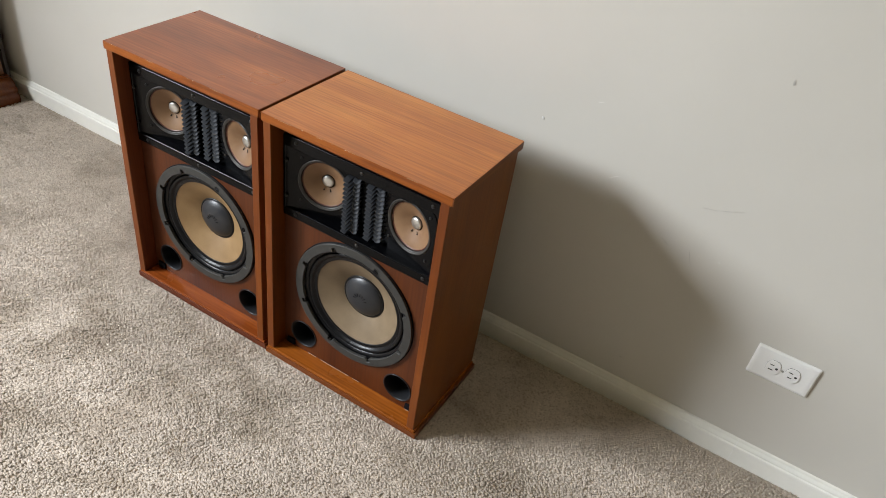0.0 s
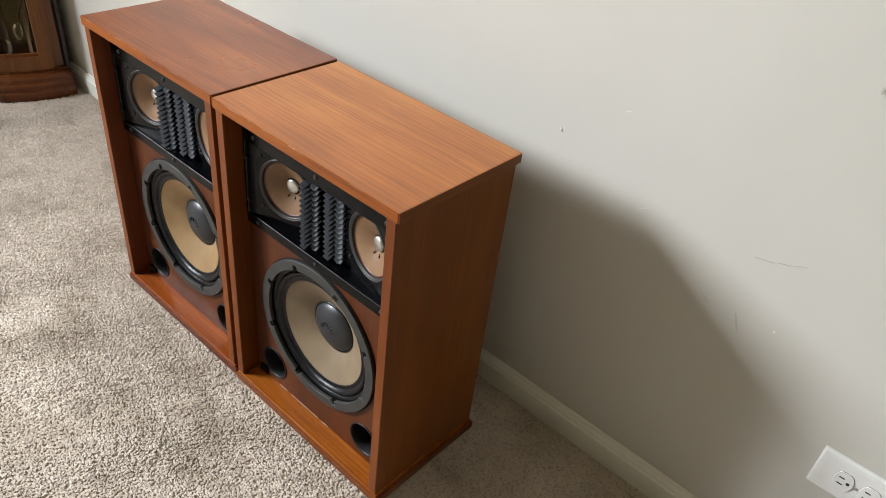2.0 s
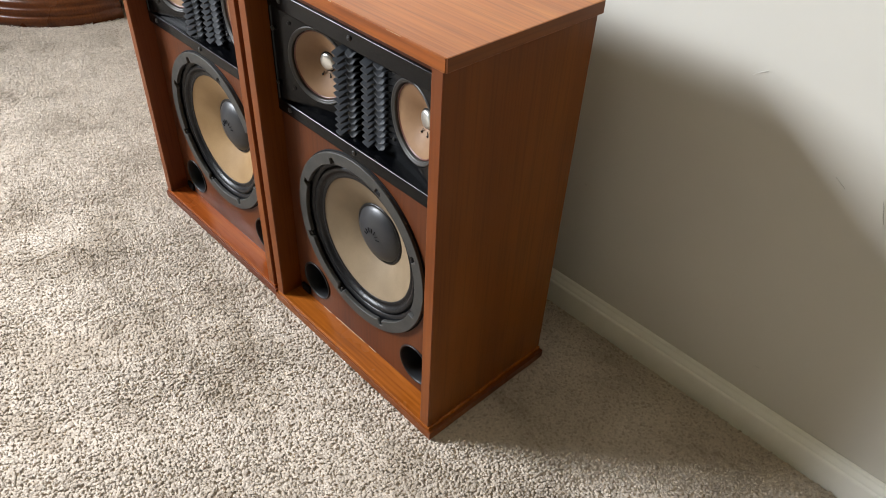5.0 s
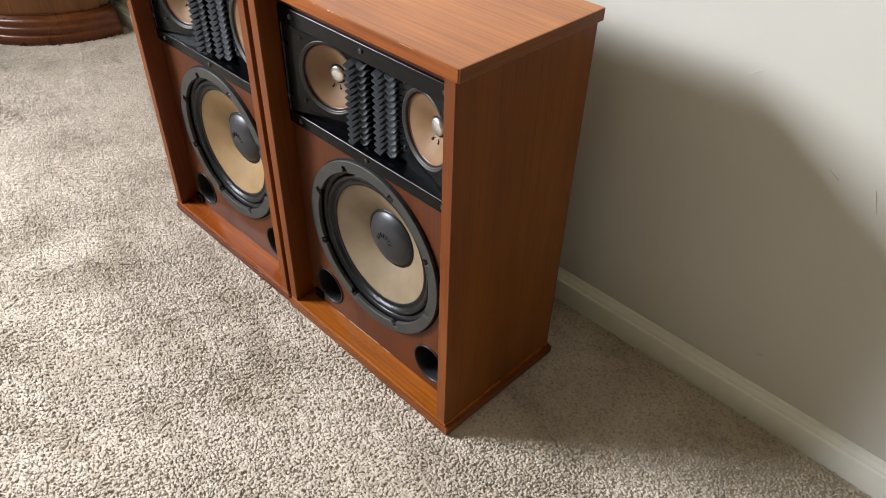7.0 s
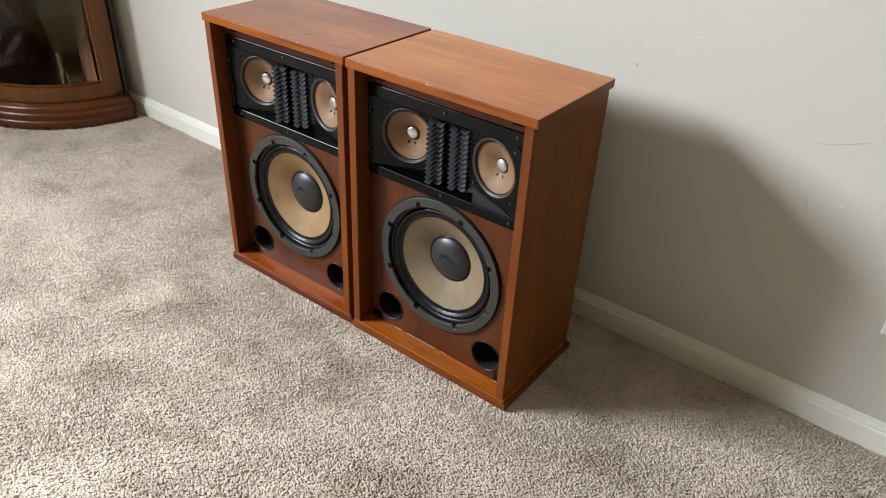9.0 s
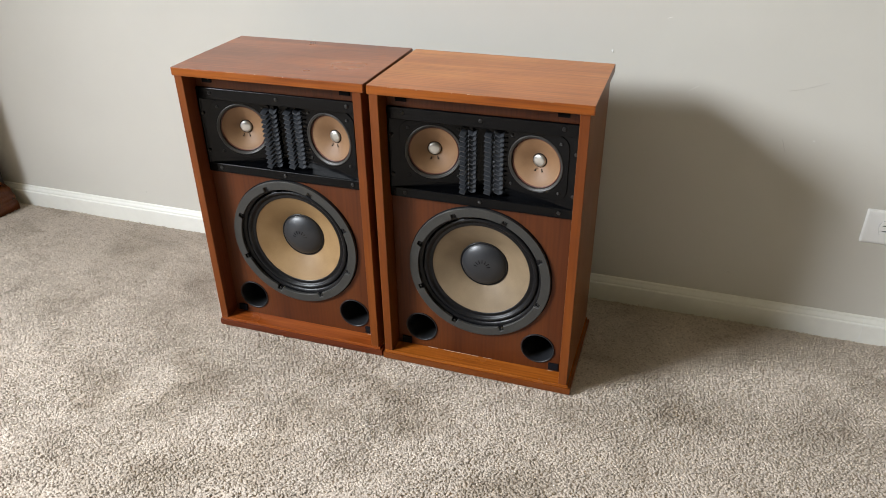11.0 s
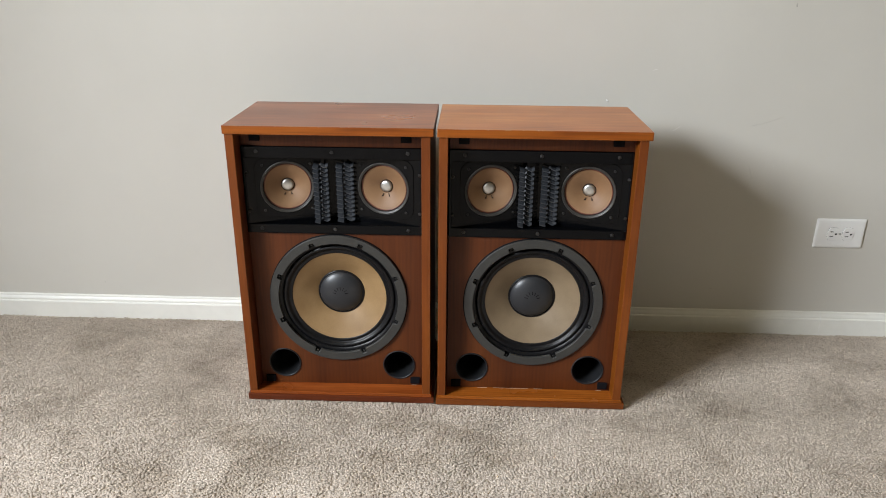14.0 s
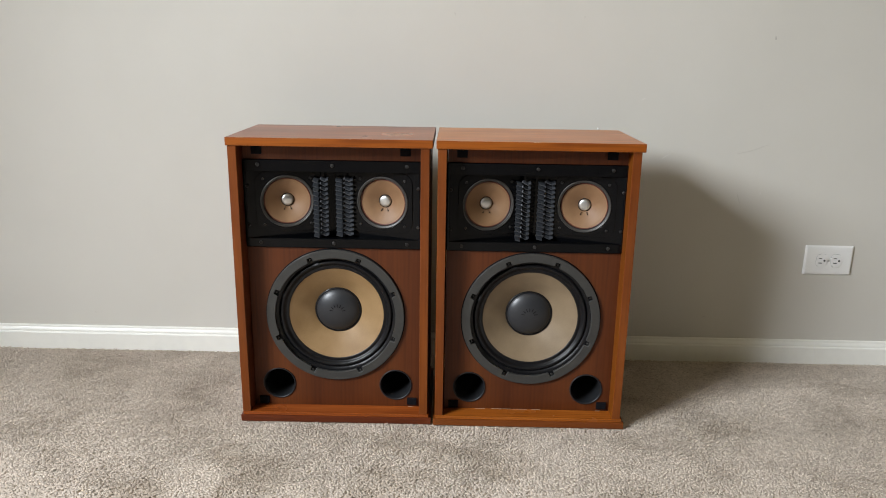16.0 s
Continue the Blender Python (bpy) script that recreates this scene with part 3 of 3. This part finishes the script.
def woofer(root, paper):
    cx, cz = W / 2 - 0.0006, 0.2436
    m = Matrix.Translation((cx, BAF, cz))
    bolts = [radians(22.5 + 45 * k) for k in range(8)]
    outer, inner, n = [], [], 480
    for k in range(n):
        t = 2 * math.pi * k / n
        near = min(abs((t - b + math.pi) % (2 * math.pi) - math.pi) for b in bolts)
        r_in = 0.1352 + (0.0100 if near < 0.043 else 0.0)
        outer.append((cx + 0.1528 * math.cos(t), cz + 0.1528 * math.sin(t)))
        inner.append((cx + r_in * math.cos(t), cz + r_in * math.sin(t)))
    wf = put("woofer", plate([outer, inner], BAF - 0.0070, BAF + 0.0005, bev=0.0009), RING, root, "large cone woofer in a grey cast frame")
    part("frame_edge", lathe([(0.1518, -0.0022), (0.1548, -0.0020), (0.1560, -0.0006), (0.1560, 0.0004)], m, 96), BLACK, wf)
    part("basket_lip", lathe([(0.1448, 0.0030), (0.1335, 0.0030), (0.1290, 0.0045), (0.1262, 0.008), (0.1262, 0.013)], m, 96), RUBBER, wf, "", True)
    part("surround", lathe([(0.1285, 0.012), (0.1265, 0.0065), (0.1232, 0.0030), (0.1195, 0.0035), (0.1165, 0.0070), (0.1145, 0.0105), (0.1120, 0.0100), (0.1085, 0.0085), (0.1065, 0.0105)], m, 96), RUBBER, wf, "shiny sealed black foam surround", True)
    part("cone", lathe([(0.1085, 0.0098), (0.100, 0.0138), (0.086, 0.0208), (0.070, 0.0295), (0.058, 0.0364), (0.047, 0.0430)], m, 96), paper, wf, "tan paper cone", True)
    cap = part("dust_cap", lathe([(0.0, 0.0215), (0.010, 0.0220), (0.020, 0.0234), (0.030, 0.0261), (0.038, 0.0295), (0.0455, 0.0337), (0.0492, 0.0377), (0.0505, 0.0415)], m, 64), CAP, wf, "black domed dust cap with embossed rays", True)
    part("cap_seam", lathe([(0.0490, 0.0375), (0.0512, 0.0367), (0.0530, 0.0377), (0.0535, 0.0400)], m, 64), RUBBER, wf, "", True)
    for k in range(7):
        ang = radians(168 - 26 * k)
        bm = box(0.0105, -0.0004, -0.0006, 0.0185, 0.0008, 0.0006, 0.0003, 1)
        bmesh.ops.transform(bm, matrix=m @ Matrix.Translation((0, 0.0203, 0.0)) @ Matrix.Rotation(-ang, 4, "Y") @ Matrix.Rotation(radians(5.5), 4, "Z"), verts=bm.verts)
        part("embossed_ray", bm, BLACK, cap)
    for b in bolts:
        x, z = cx + 0.1412 * math.cos(b), cz + 0.1412 * math.sin(b)
        screw("bolt", x, BAF - 0.0016, z, 0.0030, wf)
        part("bolt_recess", lathe([(0.0, 0.0), (0.0056, 0.0), (0.0058, 0.001)], Matrix.Translation((x, BAF - 0.0008, z)), 16), BLACK, wf)

def loudspeaker(m, label, woods):
    top_w, edge_w, side_w, baf_w, base_w, ledge_w, inner_w, paper = woods
    root = thing("loudspeaker", label, "loudspeaker", m, "pair of loudspeakers")
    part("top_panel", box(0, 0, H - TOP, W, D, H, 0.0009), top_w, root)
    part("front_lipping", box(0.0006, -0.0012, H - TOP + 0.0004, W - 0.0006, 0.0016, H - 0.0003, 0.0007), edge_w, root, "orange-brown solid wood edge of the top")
    for x in (-0.0006, W - 0.0004):
        part("end_veneer", box(x, 0.002, H - TOP + 0.0008, x + 0.0010, D - 0.001, H - 0.0009, 0.0003, 1), END_GRAIN, root)
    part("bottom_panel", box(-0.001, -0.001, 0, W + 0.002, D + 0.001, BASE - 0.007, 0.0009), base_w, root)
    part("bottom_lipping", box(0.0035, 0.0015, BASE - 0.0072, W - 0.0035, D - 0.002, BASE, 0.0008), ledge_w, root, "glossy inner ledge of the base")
    for x0, nm in ((0.0028, "side_panel"), (W - 0.0065 - SIDE, "side_panel")):
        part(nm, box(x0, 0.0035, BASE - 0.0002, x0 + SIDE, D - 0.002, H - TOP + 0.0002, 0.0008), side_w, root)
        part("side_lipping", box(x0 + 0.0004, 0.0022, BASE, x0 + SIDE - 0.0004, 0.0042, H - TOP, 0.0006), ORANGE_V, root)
    part("back_panel", box(0.0235, D - 0.014, BASE, W - 0.0235, D - 0.004, H - TOP, 0.0005), inner_w, root)
    bx0, bx1 = 0.0236, W - 0.0236
    put("baffle", plate([rect(bx0, BASE + 0.0002, bx1, H - TOP - 0.0002), rect(0.035, HORN_Z0 + 0.012, W - 0.035, HORN_Z1 - 0.012), circle(W / 2, 0.2430, 0.145, 96),
                         circle(0.0805, 0.0765, 0.0338), circle(W - 0.0805, 0.0765, 0.0338)], BAF, BAF + 0.016), baf_w, root, "red-brown veneered front baffle")
    horn(root)
    woofer(root, paper)
    for x in (0.0805, W - 0.0805):
        part("bass_port", lathe([(0.0372, 0.0005), (0.0374, -0.0016), (0.0366, -0.0024), (0.0350, -0.0022), (0.0338, -0.0002), (0.0330, 0.010), (0.0325, 0.030), (0.0325, 0.110), (0.0, 0.112)], Matrix.Translation((x, BAF, 0.0765)), 56), PORT, root, "dark plastic bass port tube", True)
    for x, z in ((0.0425, H - TOP - 0.0215), (W - 0.0695, H - TOP - 0.0215), (0.0335, BASE + 0.004), (W - 0.0545, BASE + 0.006)):
        part("fastener_pad", box(x, BAF - 0.0045, z, x + 0.022, BAF + 0.0003, z + 0.0165, 0.0008), FELT, root, "black grille fastener pad")
    return root

def glinting_worn_arris(root, seed, count):
    """Long hair-thin pale stretches along the top's front edge, painting its highlight and wear."""
    rng = random.Random(seed)
    for k in range(count):
        x0 = 0.01 + (W - 0.03) * (k + rng.uniform(0.0, 0.5)) / count
        part("worn_edge_glint", box(x0, -0.00128, H - 0.00058, x0 + rng.uniform(0.008, 0.030), -0.0007, H - 0.00022, 0.0001, 1), WORN_GLINT, root, "rubbed edge with its highlight painted pale")

def chips(root, seed, count, mat):
    """Small pale chips along the front arris of the top."""
    rng = random.Random(seed)
    for _ in range(count):
        x, l = rng.uniform(0.01, W - 0.02), rng.choice((0.0006, 0.0010, 0.0014, 0.0024)) * rng.uniform(0.6, 1.3)
        d = rng.uniform(0.0001, 0.0003)
        bm = box(x, -0.0013, H - 0.0006 - d, x + l, -0.0013 + 1.5 * d + 0.0006, H + 0.00005, 0.0001, 1)
        part("edge_chip", bm, mat, root, "pale chip on the worn front edge")

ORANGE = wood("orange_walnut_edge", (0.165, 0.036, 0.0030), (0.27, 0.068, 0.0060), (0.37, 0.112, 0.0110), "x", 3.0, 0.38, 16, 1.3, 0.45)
END_GRAIN = wood("walnut_edge_veneer", (0.115, 0.032, 0.006), (0.165, 0.050, 0.009), (0.21, 0.070, 0.014), "y", 5.0, 0.36, 12, 0.6, 0.3)
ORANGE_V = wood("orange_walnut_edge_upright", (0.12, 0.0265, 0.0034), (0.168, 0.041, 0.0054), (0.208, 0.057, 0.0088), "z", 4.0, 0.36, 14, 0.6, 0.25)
BAFFLE = wood("red_brown_baffle_veneer", (0.058, 0.013, 0.003), (0.09, 0.0225, 0.005), (0.12, 0.034, 0.0075), "z", 7.0, 0.44, 8, 0.9, 0.3)
INNER = wood("rough_back_board", (0.10, 0.05, 0.02), (0.15, 0.08, 0.035), (0.2, 0.11, 0.05), "x", 2.0, 0.7)
# Tops lighter than sides; R_TOP's base colour also holds some window sheen.
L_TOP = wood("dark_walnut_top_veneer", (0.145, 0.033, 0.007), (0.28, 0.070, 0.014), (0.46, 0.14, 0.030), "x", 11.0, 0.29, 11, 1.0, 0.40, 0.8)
R_TOP = wood("sheened_honey_walnut_top", (0.33, 0.088, 0.013), (0.48, 0.148, 0.023), (0.66, 0.262, 0.052), "x", 21.0, 0.31, 10, 1.0, 0.40, 0.8)
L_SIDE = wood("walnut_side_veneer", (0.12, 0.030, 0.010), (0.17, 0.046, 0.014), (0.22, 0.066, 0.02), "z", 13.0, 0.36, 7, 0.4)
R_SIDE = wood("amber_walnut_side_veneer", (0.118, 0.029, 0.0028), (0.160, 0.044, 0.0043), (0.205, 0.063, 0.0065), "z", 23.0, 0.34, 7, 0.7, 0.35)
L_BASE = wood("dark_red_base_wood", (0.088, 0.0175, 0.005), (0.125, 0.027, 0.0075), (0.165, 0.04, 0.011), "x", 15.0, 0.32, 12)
# Ledge woods, lighter than the base panels they lie on.
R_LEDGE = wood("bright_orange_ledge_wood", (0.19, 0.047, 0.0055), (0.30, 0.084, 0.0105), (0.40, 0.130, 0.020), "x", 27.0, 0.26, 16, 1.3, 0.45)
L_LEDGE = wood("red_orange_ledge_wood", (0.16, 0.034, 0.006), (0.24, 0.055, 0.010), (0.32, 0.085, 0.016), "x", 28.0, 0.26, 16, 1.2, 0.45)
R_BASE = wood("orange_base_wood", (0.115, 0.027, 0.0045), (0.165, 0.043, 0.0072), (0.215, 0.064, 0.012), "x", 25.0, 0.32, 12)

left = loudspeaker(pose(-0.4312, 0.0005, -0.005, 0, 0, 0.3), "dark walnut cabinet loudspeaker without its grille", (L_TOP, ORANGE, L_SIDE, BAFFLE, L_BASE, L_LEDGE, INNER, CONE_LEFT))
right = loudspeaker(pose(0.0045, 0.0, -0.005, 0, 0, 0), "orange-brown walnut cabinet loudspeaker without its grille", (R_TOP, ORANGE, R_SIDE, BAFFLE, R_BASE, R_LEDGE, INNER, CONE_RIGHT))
glinting_worn_arris(left, 3, 4)
glinting_worn_arris(right, 6, 4)
chips(left, 5, 4, PALE)
chips(right, 8, 10, PALE)

def glue(root, spans):
    for x0, x1 in spans:
        part("glue_residue", box(x0, BAF - 0.0010, BASE - 0.0002, x1, BAF + 0.0004, BASE + 0.0004, 0.0002, 1), GLUE, root, "thin pale line of dried glue")

glue(right, ((0.095, 0.118), (0.132, 0.215), (0.226, 0.246), (0.372, 0.384)))
glue(left, ((0.376, 0.388),))

# ---- wall outlet ----
def outlet(x0, z0, wide, high):
    root = thing("wall_outlet", "white duplex wall outlet mounted sideways", "outlet", pose(x0, WALL_Y, z0))
    bm = bmesh.new()
    rings = []
    for inset, y in ((0.0, 0.0), (0.0, -0.0028), (0.0035, -0.0058), (0.009, -0.0066)):
        rings.append([bm.verts.new((x, y, z)) for x, z in rect(inset, inset, wide - inset, high - inset, 0.0025, 3)])
    for a, b in zip(rings, rings[1:]):
        for k in range(len(a)):
            j = (k + 1) % len(a)
            bm.faces.new((a[k], a[j], b[j], b[k]))
    bm.faces.new(rings[-1])
    bmesh.ops.recalc_face_normals(bm, faces=bm.faces[:])
    part("cover_plate", bm, PLASTIC_WHITE, root)
    for s in (-1, 1):
        cx, cz = wide / 2 + s * 0.0195, high / 2
        pts = [(cx + 0.0142 * math.copysign(min(1, abs(math.cos(t)) * 1.0), math.cos(t)), cz + max(-0.0172, min(0.0172, 0.0200 * math.sin(t)))) for t in [2 * math.pi * k / 40 for k in range(40)]]
        rc = put("receptacle", plate([pts], -0.0086, -0.006, bev=0.0005), PLASTIC_WHITE, root, "white socket face")
        put("socket_gap", plate([[(cx + (x - cx) * 1.05, cz + (z - cz) * 1.05) for x, z in pts]], -0.0069, -0.0064), SLOT, root)
        for dz, l in ((0.0064, 0.0082), (-0.0064, 0.0095)):
            part("slot", box(cx - 0.008, -0.0090, cz + dz - 0.0012, cx - 0.008 + l, -0.0084, cz + dz + 0.0012, 0.0003, 1), SLOT, rc)
        part("ground_hole", lathe([(0, -0.0089), (0.0027, -0.0089), (0.0028, -0.0084)], Matrix.Translation((cx + 0.0072, 0, cz)), 16), SLOT, rc)
    part("screw", lathe([(0, -0.0080), (0.0026, -0.0076), (0.0032, -0.0064)], Matrix.Translation((wide / 2, 0, high / 2)), 16), CHROME, root)

outlet(0.986, 0.2475, 0.127, 0.0805)

# ---- marks on the wall ----
def wall_mark(name, pts, width, mat, label, relief=0.0008):
    bm = bmesh.new()
    up, dn = [], []
    n = len(pts)
    for k, (x, z) in enumerate(pts):
        w = width * (0.35 + 0.65 * math.sin(math.pi * (k + 0.5) / n)) / 2
        a, b = pts[max(0, k - 1)], pts[min(n - 1, k + 1)]
        t = Vector((b[0] - a[0], b[1] - a[1])).normalized()
        up.append((x - t.y * w, z + t.x * w)), dn.append((x + t.y * w, z - t.x * w))
    loop = [bm.verts.new((x, WALL_Y - relief, z)) for x, z in up + dn[::-1]]
    back = [bm.verts.new((x, WALL_Y + 0.001, z)) for x, z in up + dn[::-1]]
    bm.faces.new(loop)
    for k in range(len(loop)):
        j = (k + 1) % len(loop)
        bm.faces.new((loop[k], back[k], back[j], loop[j]))
    bmesh.ops.recalc_face_normals(bm, faces=bm.faces[:])
    return tagged(part(name, bm, mat), label, "wall mark")

def line_mark(x0, z0, x1, z1, width, mat, label, wobble=0.0015, n=7, seed=1):
    rng = random.Random(seed)
    pts = [(x0 + (x1 - x0) * k / n + rng.uniform(-1, 1) * wobble, z0 + (z1 - z0) * k / n + rng.uniform(-1, 1) * wobble) for k in range(n + 1)]
    wall_mark("wall_mark", pts, width, mat, label)

line_mark(0.4085, 0.6300, 0.4105, 0.6250, 0.0032, FILLER, "small white chip in the wall paint", 0.0004, 4, 2)
line_mark(0.4120, 0.6280, 0.4130, 0.6225, 0.0024, SCUFF, "small dark dent beside a wall chip", 0.0003, 3, 3)
line_mark(0.516, 0.7025, 0.526, 0.7055, 0.0014, SCRATCH, "short white scratch on the wall", 0.0004, 4, 4)
line_mark(0.582, 0.5530, 0.599, 0.5650, 0.0014, SCRATCH, "pale curved scratch on the wall", 0.0005, 5, 5)
line_mark(0.835, 0.8630, 0.836, 0.8530, 0.0040, SCUFF, "small grey smudge on the wall", 0.0005, 4, 6)
line_mark(0.777, 0.5700, 0.806, 0.5755, 0.0009, SCUFF, "thin grey scuff line on the wall", 0.0006, 8, 7)
line_mark(0.811, 0.5775, 0.852, 0.5940, 0.0008, SCUFF, "thin grey scuff line on the wall", 0.0007, 8, 8)
line_mark(0.725, 0.4680, 0.741, 0.4580, 0.0009, SCUFF, "faint scratch on the wall", 0.0006, 5, 9)
line_mark(0.786, 0.4640, 0.797, 0.4350, 0.0009, SCUFF, "faint upright scratch on the wall", 0.0007, 7, 10)
line_mark(0.846, 0.4670, 0.849, 0.4665, 0.0018, FILLER, "tiny white fleck on the wall", 0.0002, 3, 11)
line_mark(0.367, 0.2695, 0.371, 0.2680, 0.0026, SCUFF, "small dark mark on the wall", 0.0003, 3, 12)
line_mark(0.732, 0.1200, 0.741, 0.1210, 0.0018, SCUFF, "faint smudge on the wall near the floor", 0.0006, 4, 13)
line_mark(0.036, 0.9070, 0.0365, 0.9000, 0.0014, SCUFF, "tiny dark nick in the wall paint", 0.0003, 3, 14)
line_mark(0.358, 0.9040, 0.3585, 0.8980, 0.0012, SCUFF, "tiny dark nick in the wall paint", 0.0003, 3, 15)
line_mark(-0.9505, 0.1010, -0.9495, 0.0950, 0.0016, SCUFF, "faint nick in the wall paint", 0.0003, 3, 16)

# ---- curio cabinet by the far end of the wall ----
CUR_X, CUR_Y, CUR_R = -1.868, 0.362, 0.432
C_DARK = wood("dark_cherry_moulding", (0.075, 0.020, 0.006), (0.115, 0.033, 0.010), (0.15, 0.047, 0.014), "x", 31.0, 0.26, 9)
C_MID = wood("honey_cherry_frame", (0.115, 0.042, 0.011), (0.165, 0.063, 0.017), (0.21, 0.084, 0.024), "z", 33.0, 0.32, 9)
C_IN = plain("cabinet_dark_lining", (0.035, 0.028, 0.024), 0.6, grain=0.3, scale=12)

def glass_material():
    mat, nd, lk, bsdf = nodes_of("clear_cabinet_glass")
    bsdf.inputs["Base Color"].default_value = (0.9, 0.92, 0.91, 1)
    bsdf.inputs["Roughness"].default_value = 0.02
    bsdf.inputs["Transmission Weight"].default_value = 1.0
    bsdf.inputs["IOR"].default_value = 1.45
    return mat

GLASS = glass_material()
MIRROR = plain("dim_cabinet_mirror", (0.62, 0.62, 0.60), 0.03, metal=1.0, grain=0.02)

def arc_band(prof, a0, a1, seg=40, cap=True):
    """Sweeps a (radius offset, height) outline along the cabinet's curved front."""
    bm = bmesh.new()
    rows = []
    for k in range(seg + 1):
        t = radians(a0 + (a1 - a0) * k / seg)
        rows.append([bm.verts.new(((CUR_R + r) * math.cos(t), 0.93 * (CUR_R + r) * math.sin(t), z)) for r, z in prof])
    for a, b in zip(rows, rows[1:]):
        for k in range(len(prof)):
            j = (k + 1) % len(prof)
            bm.faces.new((a[k], a[j], b[j], b[k]))
    bm.faces.new(rows[0][::-1]), bm.faces.new(rows[-1])
    bmesh.ops.recalc_face_normals(bm, faces=bm.faces[:])
    return bm

def curio_cabinet():
    root = thing("curio_cabinet", "dark cherry curio cabinet with a curved glass front", "cabinet", pose(CUR_X, CUR_Y, 0))
    base = [(-0.10, -0.01), (0.0, -0.01), (0.0, 0.016), (-0.003, 0.021), (-0.009, 0.024), (-0.006, 0.030), (-0.004, 0.038), (-0.008, 0.046), (-0.014, 0.049), (-0.013, 0.055), (-0.016, 0.064), (-0.024, 0.070), (-0.034, 0.074), (-0.10, 0.074)]
    part("base_moulding", arc_band(base, -180, 0), C_DARK, root, "stepped dark base moulding", True)
    shelf = [(-CUR_R + 0.02, 0.060), (-0.04, 0.060), (-0.04, 0.078), (-CUR_R + 0.02, 0.078)]
    part("floor_board", arc_band(shelf, -180, 0), C_DARK, root)
    def rail(name, z0, z1, a0, a1, r=-0.044, mat=C_MID):
        part(name, arc_band([(r - 0.022, z0), (r, z0), (r + 0.001, z0 + 0.004), (r + 0.001, z1 - 0.004), (r, z1), (r - 0.022, z1)], a0, a1, 30), mat, root)
    for a0, a1 in ((-101, -6), (-174, -104)):
        rail("bottom_rail", 0.078, 0.130, a0, a1)
        rail("top_rail", 1.62, 1.69, a0, a1)
        rail("stile", 0.130, 1.62, a1 - 6.5, a1)
        rail("stile", 0.130, 1.62, a0, a0 + 6.0)
        bead = [(-0.050, 0.130), (-0.043, 0.130), (-0.045, 0.138), (-0.050, 0.140)]
        part("glazing_bead", arc_band(bead, a0 + 6, a1 - 6.5, 30), C_DARK, root)
        g = part("glass_pane", arc_band([(-0.058, 0.128), (-0.054, 0.128), (-0.054, 1.624), (-0.058, 1.624)], a0 + 5.5, a1 - 6, 36), GLASS, root, "curved clear glass", True)
        g.visible_shadow = False
    rail("pilaster", 0.074, 1.70, -5.6, -0.8, -0.058, C_MID)
    rail("pilaster", 0.074, 1.70, -179.2, -174.4, -0.058, C_MID)
    part("cornice", arc_band([(-0.10, 1.70), (-0.03, 1.70), (-0.015, 1.72), (0.0, 1.75), (0.005, 1.78), (-0.10, 1.78)], -180, 0), C_DARK, root, "", True)
    part("top_board", arc_band([(-CUR_R + 0.01, 1.690), (-0.035, 1.690), (-0.035, 1.70), (-CUR_R + 0.01, 1.70)], -180, 0), C_DARK, root)
    part("back_board", box(-CUR_R + 0.055, 0.004, 0.0, CUR_R - 0.055, 0.016, 1.70, 0.001), C_IN, root, "dark back board")
    part("back_mirror", box(-CUR_R + 0.085, 0.0005, 0.079, CUR_R - 0.085, 0.0038, 1.688, 0.0005), MIRROR, root, "mirror lining the back")
    for z in (0.46, 0.85, 1.24):
        g = part("glass_shelf", arc_band([(-CUR_R + 0.03, z), (-0.06, z), (-0.06, z + 0.006), (-CUR_R + 0.03, z + 0.006)], -176, -4, 30), GLASS, root, "clear glass shelf")
    return root

curio_cabinet()
